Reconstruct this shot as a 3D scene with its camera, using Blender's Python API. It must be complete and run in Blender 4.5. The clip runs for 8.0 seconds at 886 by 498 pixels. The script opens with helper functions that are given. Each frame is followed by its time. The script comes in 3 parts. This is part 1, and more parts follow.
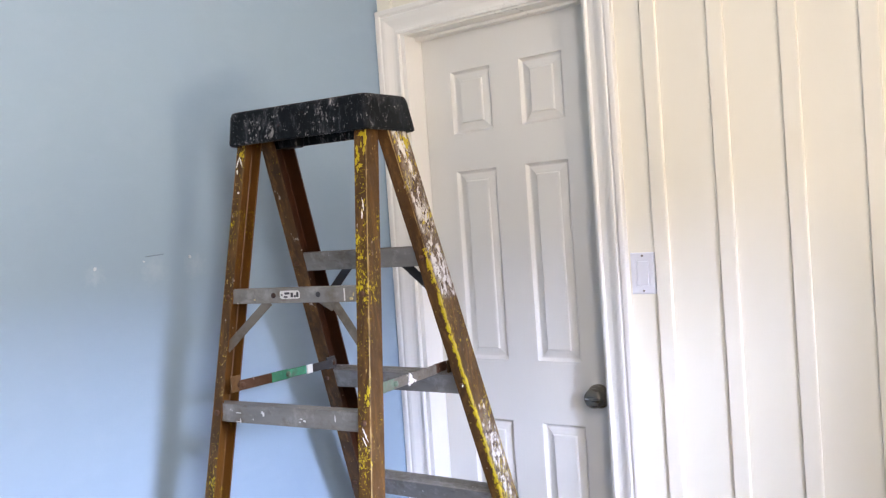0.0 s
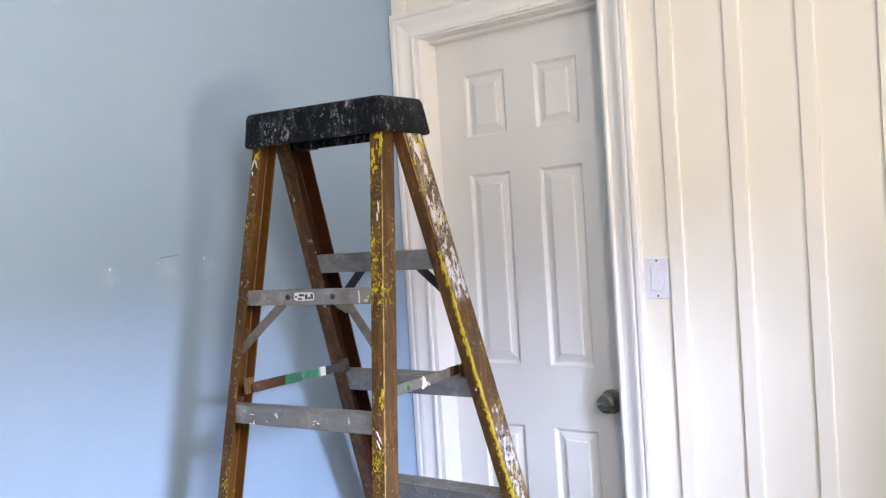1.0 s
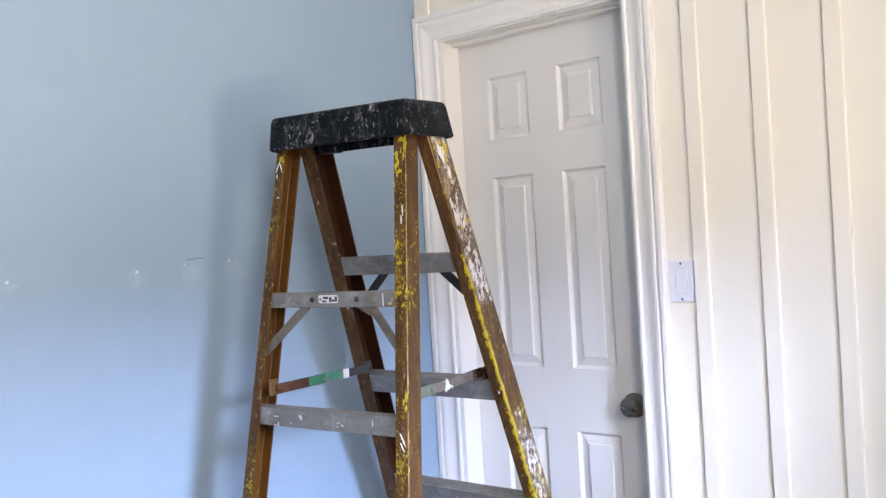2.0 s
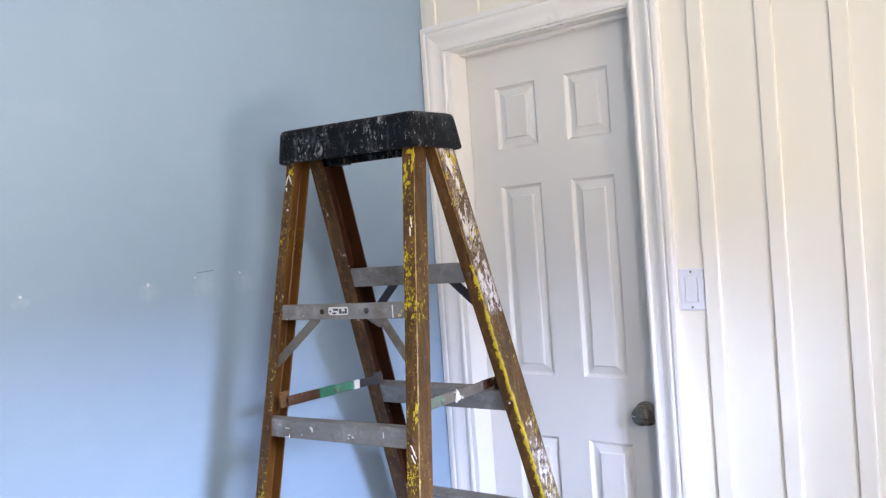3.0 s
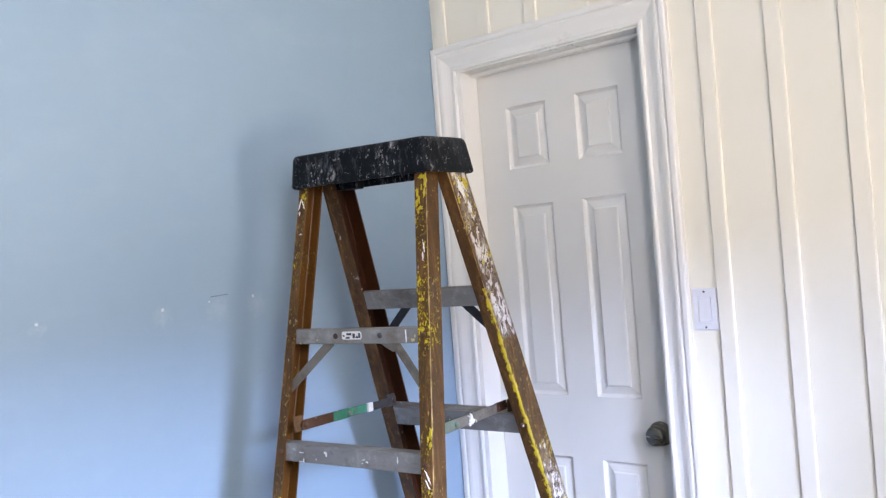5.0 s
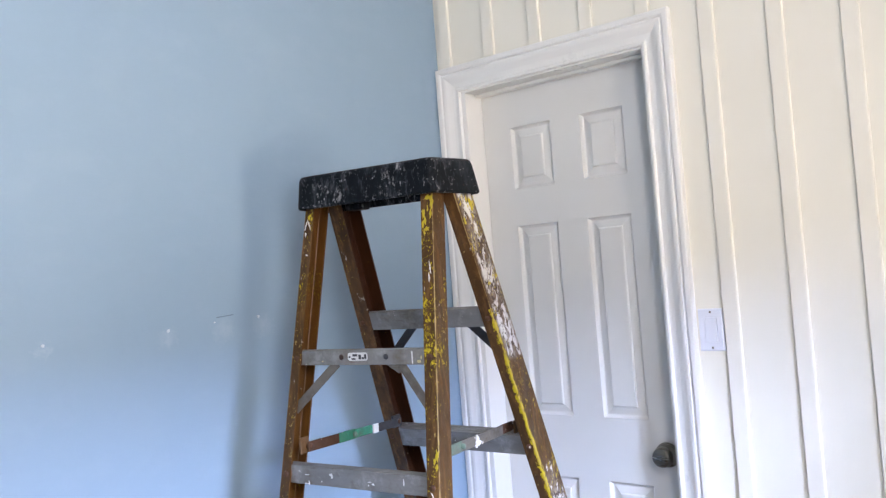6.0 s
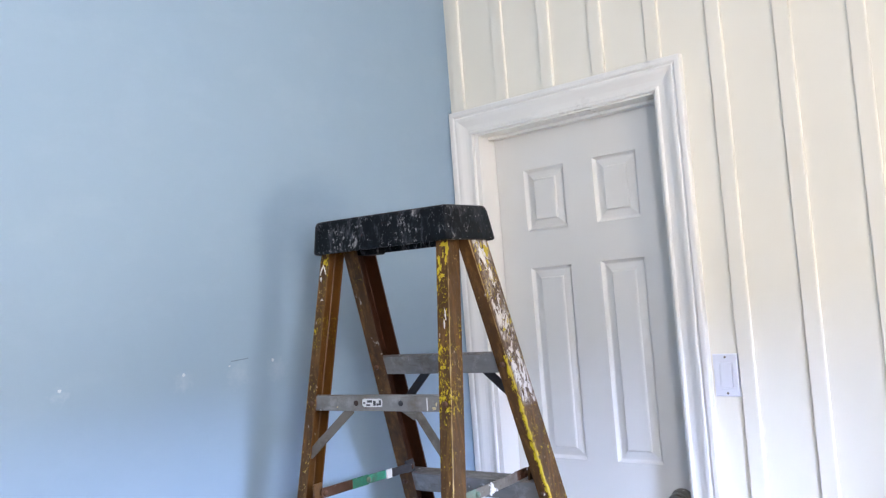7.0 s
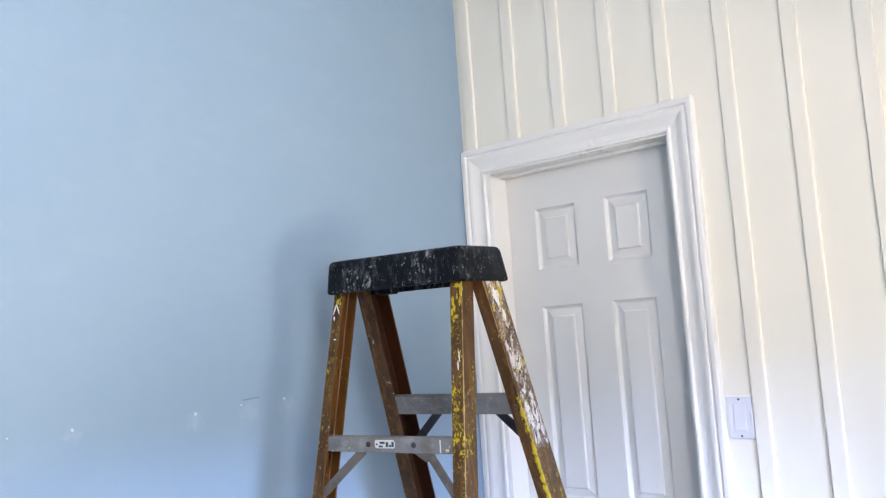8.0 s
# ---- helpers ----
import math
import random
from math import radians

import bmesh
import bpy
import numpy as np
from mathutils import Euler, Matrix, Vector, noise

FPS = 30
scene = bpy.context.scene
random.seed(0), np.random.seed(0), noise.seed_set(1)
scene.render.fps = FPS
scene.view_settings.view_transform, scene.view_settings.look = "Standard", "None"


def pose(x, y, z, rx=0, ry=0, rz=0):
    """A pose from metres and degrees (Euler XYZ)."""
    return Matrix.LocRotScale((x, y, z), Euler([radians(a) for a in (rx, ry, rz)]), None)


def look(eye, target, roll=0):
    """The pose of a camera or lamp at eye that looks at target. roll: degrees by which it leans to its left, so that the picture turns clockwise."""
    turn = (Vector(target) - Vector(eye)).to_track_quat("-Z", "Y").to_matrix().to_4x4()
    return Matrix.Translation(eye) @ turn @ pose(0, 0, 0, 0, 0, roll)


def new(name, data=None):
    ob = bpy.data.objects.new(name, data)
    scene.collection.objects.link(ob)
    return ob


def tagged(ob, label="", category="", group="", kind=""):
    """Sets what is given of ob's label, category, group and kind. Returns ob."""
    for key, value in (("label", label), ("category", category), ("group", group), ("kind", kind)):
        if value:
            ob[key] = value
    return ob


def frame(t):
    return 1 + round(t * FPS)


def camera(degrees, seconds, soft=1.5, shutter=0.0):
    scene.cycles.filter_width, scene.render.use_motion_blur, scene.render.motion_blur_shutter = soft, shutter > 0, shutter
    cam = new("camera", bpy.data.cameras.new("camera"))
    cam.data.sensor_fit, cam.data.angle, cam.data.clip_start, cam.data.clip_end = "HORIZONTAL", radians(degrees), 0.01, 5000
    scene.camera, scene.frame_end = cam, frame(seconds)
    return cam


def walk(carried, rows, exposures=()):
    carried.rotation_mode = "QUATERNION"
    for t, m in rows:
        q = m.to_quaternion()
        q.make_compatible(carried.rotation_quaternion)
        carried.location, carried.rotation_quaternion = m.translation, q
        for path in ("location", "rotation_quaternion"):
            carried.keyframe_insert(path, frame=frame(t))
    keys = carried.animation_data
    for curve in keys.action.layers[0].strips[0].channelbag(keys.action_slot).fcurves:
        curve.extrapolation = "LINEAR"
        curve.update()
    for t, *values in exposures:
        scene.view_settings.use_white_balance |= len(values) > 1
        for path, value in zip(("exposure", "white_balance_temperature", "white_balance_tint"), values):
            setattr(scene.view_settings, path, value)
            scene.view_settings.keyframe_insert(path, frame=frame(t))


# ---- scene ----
cam = camera(56.09, 8.0, soft=1.3)
# seconds, eye x y z, heading (to the left), pitch (up), lean (to the right)
ROWS = [
    (0.0, 1.6485, -2.2423, 1.3995, 35.864, -1.378, 4.009),
    (0.5, 1.6428, -2.2446, 1.3974, 35.865, -0.988, 3.787),
    (1.0, 1.6341, -2.2473, 1.3959, 36.414, -1.000, 3.615),
    (1.5, 1.6303, -2.2488, 1.3970, 37.162, -1.093, 3.450),
    (2.0, 1.6313, -2.2533, 1.4001, 37.834, -0.823, 3.547),
    (3.5, 1.6380, -2.2562, 1.4144, 38.782, -0.074, 4.246),
    (4.0, 1.6376, -2.2597, 1.4180, 39.183, 0.195, 4.243),
    (5.5, 1.6388, -2.2589, 1.4459, 39.201, 0.874, 4.515),
    (6.0, 1.6338, -2.2633, 1.4471, 39.327, 1.702, 4.486),
    (6.5, 1.6292, -2.2721, 1.4609, 39.523, 2.638, 4.499),
    (7.0, 1.6316, -2.2779, 1.4781, 39.785, 3.986, 4.264),
    (7.5, 1.6244, -2.2867, 1.4891, 39.966, 5.329, 3.954),
    (8.0, 1.6228, -2.2928, 1.4982, 40.043, 6.220, 3.844),
]


def carried_pose(x, y, z, heading, pitch, lean):
    h, p = radians(heading), radians(pitch)
    ahead = Vector((-math.sin(h) * math.cos(p), math.cos(h) * math.cos(p), math.sin(p)))
    eye = Vector((x, y, z))
    return look(eye, eye + ahead, -lean)


walk(cam, [(row[0], carried_pose(*row[1:])) for row in ROWS],
     [(0.0, -0.03, 6950, 18), (1.5, -0.04, 6670, 18), (3.5, -0.05, 6470, 18), (6.0, -0.07, 6270, 17), (8.0, 0.06, 6070, 16)])

# ---- world and light ----
world = bpy.data.worlds.new("world")
scene.world = world
world.use_nodes = True
wn = world.node_tree.nodes
sky = wn.new("ShaderNodeTexSky")
sky.sky_type = "NISHITA"
sky.sun_disc = False
sky.sun_elevation, sky.sun_rotation = radians(48), radians(250)
wn["Background"].inputs["Strength"].default_value = 0.08
world.node_tree.links.new(sky.outputs[0], wn["Background"].inputs[0])

ROOM_E, ROOM_S, ROOM_H = 2.3, -5.2, 2.9
WEST, WY = -0.1265, -0.067


def window_light(name, at, toward, wide, high, watts, colour):
    data = bpy.data.lights.new(name, "AREA")
    data.shape, data.size, data.size_y, data.energy, data.color = "RECTANGLE", wide, high, watts, colour
    ob = new(name, data)
    ob.matrix_world = look(at, toward)
    return ob


EAST_WIN = (-1.42, -0.96, 0.98, 1.72)      # y from, to, z from, to
WIDE_WIN = (-2.70, -2.00, 1.35, 2.85)     # a wider window beside it, closed outside by an added white sheet
SOUTH_GAP = (0.9, 2.2, 0.85, 2.15)         # x from, to, z from, to
# daylight from straight outside, from the open sky above and from the sunlit ground below
window_light("east_window_light", (ROOM_E + 0.03, -1.19, 1.35), (0.0, -1.19, 1.35), 0.44, 0.70, 9, (1.0, 0.96, 0.91))
window_light("east_sky_light", (ROOM_E + 4.0, -1.75, 2.85), (ROOM_E, -1.19, 1.4), 5.1, 1.1, 4050, (0.55, 0.68, 1.0))
window_light("east_ground_light", (ROOM_E + 4.0, -2.85, 0.05), (ROOM_E, -1.19, 1.3), 8.6, 0.8, 900, (1.0, 0.83, 0.58))
window_light("wide_window_light", (ROOM_E + 0.03, -2.35, 2.10), (0.0, -2.35, 2.10), 0.68, 1.46, 57, (0.99, 0.962, 0.925))
# weak cool fill lamp, added behind the camera where no window is known
window_light("south_fill_light", (1.55, ROOM_S - 0.02, 1.5), (1.55, 0.0, 1.6), 1.28, 1.28, 10, (0.86, 0.90, 1.0))


# ---- materials ----
def rgb(c):
    return (*c, 1.0)


class Mat:
    """A node material with a few short-hands."""

    def __init__(self, name, colour, rough=0.5, metal=0.0, spec=0.5):
        self.m = bpy.data.materials.new(name)
        self.m.use_nodes = True
        self.t = self.m.node_tree
        self.b = self.t.nodes["Principled BSDF"]
        self.b.inputs["Base Color"].default_value = rgb(colour)
        self.b.inputs["Roughness"].default_value = rough
        self.b.inputs["Metallic"].default_value = metal
        self.b.inputs["Specular IOR Level"].default_value = spec
        self.colour = None
        self.base = colour

    def node(self, kind, **values):
        n = self.t.nodes.new(kind)
        for key, value in values.items():
            n.inputs[key].default_value = value
        return n

    def link(self, a, b):
        self.t.links.new(a, b)

    def place(self, kind="Object"):
        return self.t.nodes.new("ShaderNodeTexCoord").outputs[kind]

    def noise(self, scale, detail=4.0, rough=0.6, stretch=(1, 1, 1), where="Object", shift=(0, 0, 0)):
        mp = self.t.nodes.new("ShaderNodeMapping")
        mp.inputs["Scale"].default_value = stretch
        mp.inputs["Location"].default_value = shift
        self.link(self.place(where), mp.inputs["Vector"])
        n = self.node("ShaderNodeTexNoise", Scale=scale, Detail=detail, Roughness=rough)
        self.link(mp.outputs[0], n.inputs["Vector"])
        return n.outputs["Fac"]

    def ramp(self, fac, lo, hi, a=0.0, b=1.0):
        n = self.t.nodes.new("ShaderNodeMapRange")
        n.inputs["From Min"].default_value, n.inputs["From Max"].default_value = lo, hi
        n.inputs["To Min"].default_value, n.inputs["To Max"].default_value = a, b
        self.link(fac, n.inputs["Value"])
        return n.outputs["Result"]

    def maths(self, op, a, b):
        n = self.t.nodes.new("ShaderNodeMath")
        n.operation = op
        for i, v in enumerate((a, b)):
            if isinstance(v, (int, float)):
                n.inputs[i].default_value = v
            else:
                self.link(v, n.inputs[i])
        return n.outputs[0]

    def over(self, mask, colour):
        """Lays a colour over what is there, by a mask."""
        n = self.t.nodes.new("ShaderNodeMix")
        n.data_type = "RGBA"
        self.link(mask, n.inputs["Factor"])
        if self.colour is None:
            n.inputs["A"].default_value = rgb(self.base)
        else:
            self.link(self.colour, n.inputs["A"])
        n.inputs["B"].default_value = rgb(colour)
        self.colour = n.outputs["Result"]
        self.link(self.colour, self.b.inputs["Base Color"])
        return self

    def rough(self, fac, lo, hi, a, b):
        self.link(self.ramp(fac, lo, hi, a, b), self.b.inputs["Roughness"])
        return self

    def bump(self, height, distance, strength=1.0):
        n = self.t.nodes.new("ShaderNodeBump")
        n.inputs["Strength"].default_value, n.inputs["Distance"].default_value = strength, distance
        self.link(height, n.inputs["Height"])
        self.link(n.outputs[0], self.b.inputs["Normal"])
        return self


def make_white(name, colour, rough):
    m = Mat(name, colour, rough)
    m.over(m.ramp(m.noise(2.2, 3), 0.42, 0.75, 0.0, 0.35), tuple(c * 0.93 for c in colour))
    m.over(m.ramp(m.noise(90, 3), 0.62, 0.8, 0.0, 0.12), tuple(c * 0.85 for c in colour))
    m.rough(m.noise(6, 4), 0.3, 0.7, rough - 0.08, rough + 0.1)
    m.bump(m.noise(260, 3, stretch=(1, 1, 0.25)), 0.0004, 0.35)
    return m.m


M_WALL = make_white("cream_board_paint", (0.85, 0.82, 0.715), 0.42)
M_TRIM = make_white("white_trim_paint", (0.83, 0.82, 0.785), 0.34)
M_DOOR = make_white("white_door_paint", (0.725, 0.722, 0.692), 0.40)


def make_blue():
    m = Mat("pale_blue_wall_paint", (0.280, 0.393, 0.506), 0.5)
    m.over(m.ramp(m.noise(1.6, 4), 0.40, 0.72, 0.0, 0.35), (0.313, 0.420, 0.525))
    m.over(m.ramp(m.noise(7, 5, stretch=(1, 1.6, 0.7)), 0.52, 0.8, 0.0, 0.28), (0.252, 0.356, 0.469))
    m.over(m.ramp(m.noise(11, 4, 0.6, stretch=(1, 0.6, 1.2), shift=(3, 1, 6)), 0.50, 0.72, 0.0, 0.4), (0.322, 0.433, 0.539))
    # rubbed filler round the nail holes
    for y, z, r in ((-1.160, 1.345, 0.028), (-1.005, 1.350, 0.040), (-0.880, 1.352, 0.036), (-1.455, 1.35, 0.022)):
        d = m.t.nodes.new("ShaderNodeVectorMath")
        d.operation = "DISTANCE"
        m.link(m.place(), d.inputs[0])
        d.inputs[1].default_value = (WEST, y, z)
        near = m.ramp(m.maths("ADD", d.outputs["Value"], m.ramp(m.noise(60, 4), 0.3, 0.7, -0.012, 0.012)), 0.0, r, 0.30, 0.0)
        m.over(near, (0.50, 0.58, 0.64))
    m.rough(m.noise(5, 5), 0.3, 0.7, 0.36, 0.52)
    m.bump(m.noise(210, 4), 0.0007, 0.3)
    return m.m


M_BLUE = make_blue()


def make_floor():
    m = Mat("oak_floor", (0.11, 0.066, 0.04), 0.4)
    m.over(m.ramp(m.noise(6, 6, stretch=(1, 9, 1)), 0.4, 0.7), (0.15, 0.098, 0.058))
    return m.m


M_FLOOR = make_floor()
M_FARWALL = make_white("greige_wall_paint", (0.42, 0.40, 0.37), 0.6)
M_CEIL = make_white("ceiling_paint", (0.80, 0.79, 0.77), 0.7)
BROWN, YELLOW, SPLASH = (0.088, 0.042, 0.012), (0.50, 0.385, 0.012), (0.62, 0.60, 0.59)


def make_rail(name, chips, ridge, ridge_from, lip, white, seed, inside, specks):
    """Worn fibreglass: u is 0 at the front corner, below it on the front lip, above it on the web, -1 inside; v runs down the rail. Metres."""
    base = BROWN
    m = Mat(name, base, 0.45, 0.0, 0.28)
    uv = m.t.nodes.new("ShaderNodeUVMap")
    uv.uv_map = "strip"
    sep = m.t.nodes.new("ShaderNodeSeparateXYZ")
    m.link(uv.outputs[0], sep.inputs[0])
    u, v = sep.outputs[0], sep.outputs[1]
    shift = (seed, seed * 0.7, seed * 1.3)
    m.over(m.ramp(m.noise(9, 5, stretch=(1, 1, 0.25), shift=shift), 0.35, 0.75, 0.0, 0.8), tuple(c * 0.42 for c in base))
    m.over(m.ramp(m.noise(60, 4, stretch=(1, 1, 0.10), shift=shift), 0.48, 0.72, 0.0, 0.7), (0.20, 0.10, 0.03))
    # dark grime in long streaks and spots
    m.over(m.ramp(m.noise(38, 6, 0.72, stretch=(1, 1, 0.22), shift=(seed + 4, 2, seed)), 0.52, 0.66, 0.0, 0.8), (0.035, 0.017, 0.008))
    m.over(m.ramp(m.noise(120, 5, 0.75, shift=(2, seed, 6)), 0.56, 0.66, 0.0, 0.6), (0.04, 0.02, 0.01))
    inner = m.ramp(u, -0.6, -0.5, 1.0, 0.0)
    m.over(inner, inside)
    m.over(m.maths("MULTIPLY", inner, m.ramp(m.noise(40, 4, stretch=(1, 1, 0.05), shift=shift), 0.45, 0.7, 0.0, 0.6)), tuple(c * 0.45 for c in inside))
    outside = m.ramp(u, -0.5, -0.4)
    # chips of the old yellow paint, thick in some stretches
    patch = m.ramp(m.noise(6.5, 3, shift=shift), 0.36, 0.66, -0.02, 0.13)
    on_lip = m.ramp(u, -0.006, 0.006, lip, 0.0)
    fine = m.noise(205, 6, 0.74, stretch=(1, 1, 0.6), shift=shift)
    coarse = m.noise(112, 6, 0.70, stretch=(1, 1, 0.55), shift=(seed * 2, 3, 1))
    grain = m.maths("MAXIMUM", m.maths("ADD", fine, 0.008), m.maths("SUBTRACT", coarse, 0.006))
    score = m.maths("ADD", m.maths("ADD", grain, patch), on_lip)
    m.over(m.maths("MULTIPLY", m.ramp(score, 0.70 - chips, 0.725 - chips), m.maths("MAXIMUM", outside, 0.25)), YELLOW)
    # cream specks, thick in some stretches
    speck = m.maths("ADD", m.noise(170, 4, 0.62, stretch=(1, 1, 0.7), shift=(seed + 3, 5, seed)), m.ramp(m.noise(12, 3, shift=(4, seed, 1)), 0.38, 0.62, -0.05, 0.05))
    m.over(m.maths("MULTIPLY", m.ramp(speck, 0.685 - specks, 0.715 - specks, 0.0, 0.85), outside), (0.43, 0.32, 0.11))
    # the yellow that is left along the front corner
    near_corner = m.ramp(m.maths("ABSOLUTE", m.maths("ADD", u, 0.001), 0.0), 0.0, 0.017, 0.24, 0.0)
    lower = m.ramp(v, ridge_from, ridge_from + 0.06, 0.25, 1.0)
    edge = m.maths("ADD", m.noise(96, 7, 0.80, stretch=(1, 1, 0.6), shift=shift), m.maths("MULTIPLY", lower, m.maths("MULTIPLY", near_corner, ridge)))
    m.over(m.ramp(edge, 0.705, 0.725), YELLOW)
    m.over(m.ramp(m.maths("ADD", m.maths("ABSOLUTE", u, 0.0), m.ramp(m.noise(25, 3, shift=shift), 0.35, 0.65, -0.0008, 0.0016)), 0.0010, 0.0022, 0.7, 0.0), (0.42, 0.31, 0.14))
    if white:
        along = m.t.nodes.new("ShaderNodeValToRGB")
        els = along.color_ramp.elements
        els[0].position, els[0].color = 0.0, (0.55, 0.55, 0.55, 1)
        els[1].position, els[1].color = 1.0, (0.3, 0.3, 0.3, 1)
        for pos, val in ((0.04, 0.85), (0.08, 0.70), (0.14, 0.62), (0.22, 0.95), (0.28, 0.55), (0.33, 0.95), (0.40, 0.78), (0.425, 0.05), (0.62, 0.08), (0.72, 0.55), (0.82, 0.9), (0.92, 0.6)):
            e = els.new(pos)
            e.color = (val, val, val, 1)
        m.link(v, along.inputs[0])
        side = m.maths("MULTIPLY", m.ramp(u, 0.006, 0.018), m.ramp(u, 0.070, 0.086, 1.0, 0.0))
        haze = m.maths("MULTIPLY", m.ramp(along.outputs[0], 0.35, 0.9), m.maths("MULTIPLY", side, m.ramp(m.noise(18, 3, shift=shift), 0.38, 0.62)))
        m.over(m.maths("MULTIPLY", haze, 0.75), (0.46, 0.43, 0.415))
        flakes = m.maths("ADD", m.noise(62, 5, 0.66, stretch=(1, 1, 0.6), shift=shift), m.ramp(along.outputs[0], 0.0, 1.0, -0.22, 0.085))
        m.over(m.maths("MULTIPLY", m.ramp(flakes, 0.52, 0.55), side), SPLASH)
        pits = m.maths("MULTIPLY", m.ramp(m.noise(85, 4, 0.6, shift=(2, 9, 4)), 0.545, 0.575), m.maths("MULTIPLY", side, m.ramp(along.outputs[0], 0.4, 0.6)))
        m.over(pits, (0.055, 0.028, 0.014))
        flecks = m.maths("ADD", m.noise(95, 5, 0.7, stretch=(1, 1, 0.6), shift=(7, 3, 2)), m.ramp(m.noise(9, 2, shift=(1, 6, 3)), 0.42, 0.6, -0.07, 0.05))
        m.over(m.maths("MULTIPLY", m.ramp(flecks, 0.615, 0.635), m.ramp(u, 0.004, 0.012)), YELLOW)
    scuff = m.maths("ADD", m.noise(50, 5, 0.7, stretch=(1, 1, 0.3), shift=(seed, 8, seed + 2)), m.ramp(m.noise(5, 2, shift=(seed + 1, 1, 5)), 0.45, 0.6, -0.08, 0.03))
    m.over(m.maths("MULTIPLY", m.ramp(scuff, 0.645, 0.67, 0.0, 0.8), outside), (0.45, 0.41, 0.36))
    dots = m.node("ShaderNodeTexVoronoi", Scale=30.0)
    m.link(m.place(), dots.inputs["Vector"])
    few = m.ramp(m.noise(11, 2, shift=shift), 0.54, 0.58)
    m.over(m.maths("MULTIPLY", m.ramp(dots.outputs["Distance"], 0.05, 0.09, 0.85, 0.0), few), (0.40, 0.34, 0.27))
    m.rough(m.noise(30, 4), 0.3, 0.7, 0.34, 0.6)
    m.bump(score, 0.0012, 0.5)
    return m.m


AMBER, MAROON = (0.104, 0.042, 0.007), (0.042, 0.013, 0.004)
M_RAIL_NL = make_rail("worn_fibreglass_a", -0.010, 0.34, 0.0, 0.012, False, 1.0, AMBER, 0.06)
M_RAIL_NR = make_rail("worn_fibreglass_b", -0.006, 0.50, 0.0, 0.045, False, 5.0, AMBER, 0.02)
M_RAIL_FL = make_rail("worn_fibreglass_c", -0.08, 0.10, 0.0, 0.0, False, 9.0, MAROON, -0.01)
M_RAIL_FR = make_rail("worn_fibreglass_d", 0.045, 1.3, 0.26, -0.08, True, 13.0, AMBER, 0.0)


def make_cap():
    m = Mat("black_plastic", (0.0035, 0.0048, 0.007), 0.40, 0.0, 0.12)
    m.over(m.ramp(m.noise(14, 5, stretch=(1, 1, 0.5)), 0.45, 0.75, 0.0, 0.6), (0.008, 0.011, 0.014))
    patch = m.ramp(m.noise(10, 2, shift=(3, 1, 2)), 0.34, 0.66, -0.05, 0.055)
    streak = m.maths("ADD", m.noise(34, 6, 0.70, stretch=(1.3, 1.3, 0.45)), patch)
    m.over(m.ramp(streak, 0.545, 0.67, 0.0, 0.8), (0.060, 0.066, 0.075))
    m.over(m.ramp(streak, 0.67, 0.71, 0.0, 0.8), (0.36, 0.35, 0.34))
    m.over(m.ramp(m.noise(17, 6, 0.75, stretch=(1, 1, 0.55), shift=(5, 9, 2)), 0.54, 0.68, 0.0, 0.5), (0.036, 0.043, 0.050))
    smear = m.maths("ADD", m.noise(58, 6, 0.75, stretch=(1.2, 1.2, 0.5), shift=(9, 4, 7)), m.ramp(m.noise(13, 2, shift=(6, 8, 1)), 0.45, 0.65, -0.06, 0.05))
    m.over(m.ramp(smear, 0.60, 0.68, 0.0, 0.75), (0.30, 0.30, 0.30))
    fleck = m.maths("ADD", m.noise(105, 5, 0.72, stretch=(1, 1, 0.7), shift=(1, 5, 2)), patch)
    m.over(m.ramp(fleck, 0.61, 0.69, 0.0, 0.85), (0.25, 0.25, 0.26))
    m.over(m.ramp(m.noise(170, 3, shift=(4, 2, 8)), 0.70, 0.73, 0.0, 0.9), (0.42, 0.42, 0.43))
    m.over(m.ramp(m.noise(40, 5, 0.7, shift=(8, 2, 4)), 0.62, 0.72, 0.0, 0.45), (0.09, 0.032, 0.022))
    m.rough(m.noise(40, 4), 0.3, 0.7, 0.30, 0.55)
    m.bump(streak, 0.001, 0.5)
    return m.m


def make_metal(name, colour, rough, metal, dirt, spots=0.0):
    m = Mat(name, colour, rough, metal)
    m.over(m.ramp(m.noise(18, 5, stretch=(0.4, 1, 1.5)), 0.4, 0.75, 0.0, 0.6), tuple(c * 0.62 for c in colour))
    if spots:
        m.over(m.ramp(m.noise(26, 5, 0.7, shift=(6, 3, 9)), 0.52, 0.66, 0.0, spots), tuple(min(1.0, c * 1.55) for c in colour))
        m.over(m.ramp(m.noise(11, 4, 0.7, shift=(2, 2, 5)), 0.53, 0.68, 0.0, 0.75), dirt)
    m.over(m.ramp(m.noise(70, 4, stretch=(0.3, 1, 2)), 0.60, 0.72, 0.0, 0.55), dirt)
    m.over(m.ramp(m.noise(48, 3, shift=(4, 7, 1)), 0.695, 0.715), (0.66, 0.64, 0.60))
    m.rough(m.noise(30, 5, stretch=(0.3, 1, 2)), 0.3, 0.7, rough - 0.1, rough + 0.18)
    m.bump(m.noise(160, 4, stretch=(0.2, 1, 2)), 0.0004, 0.4)
    return m.m


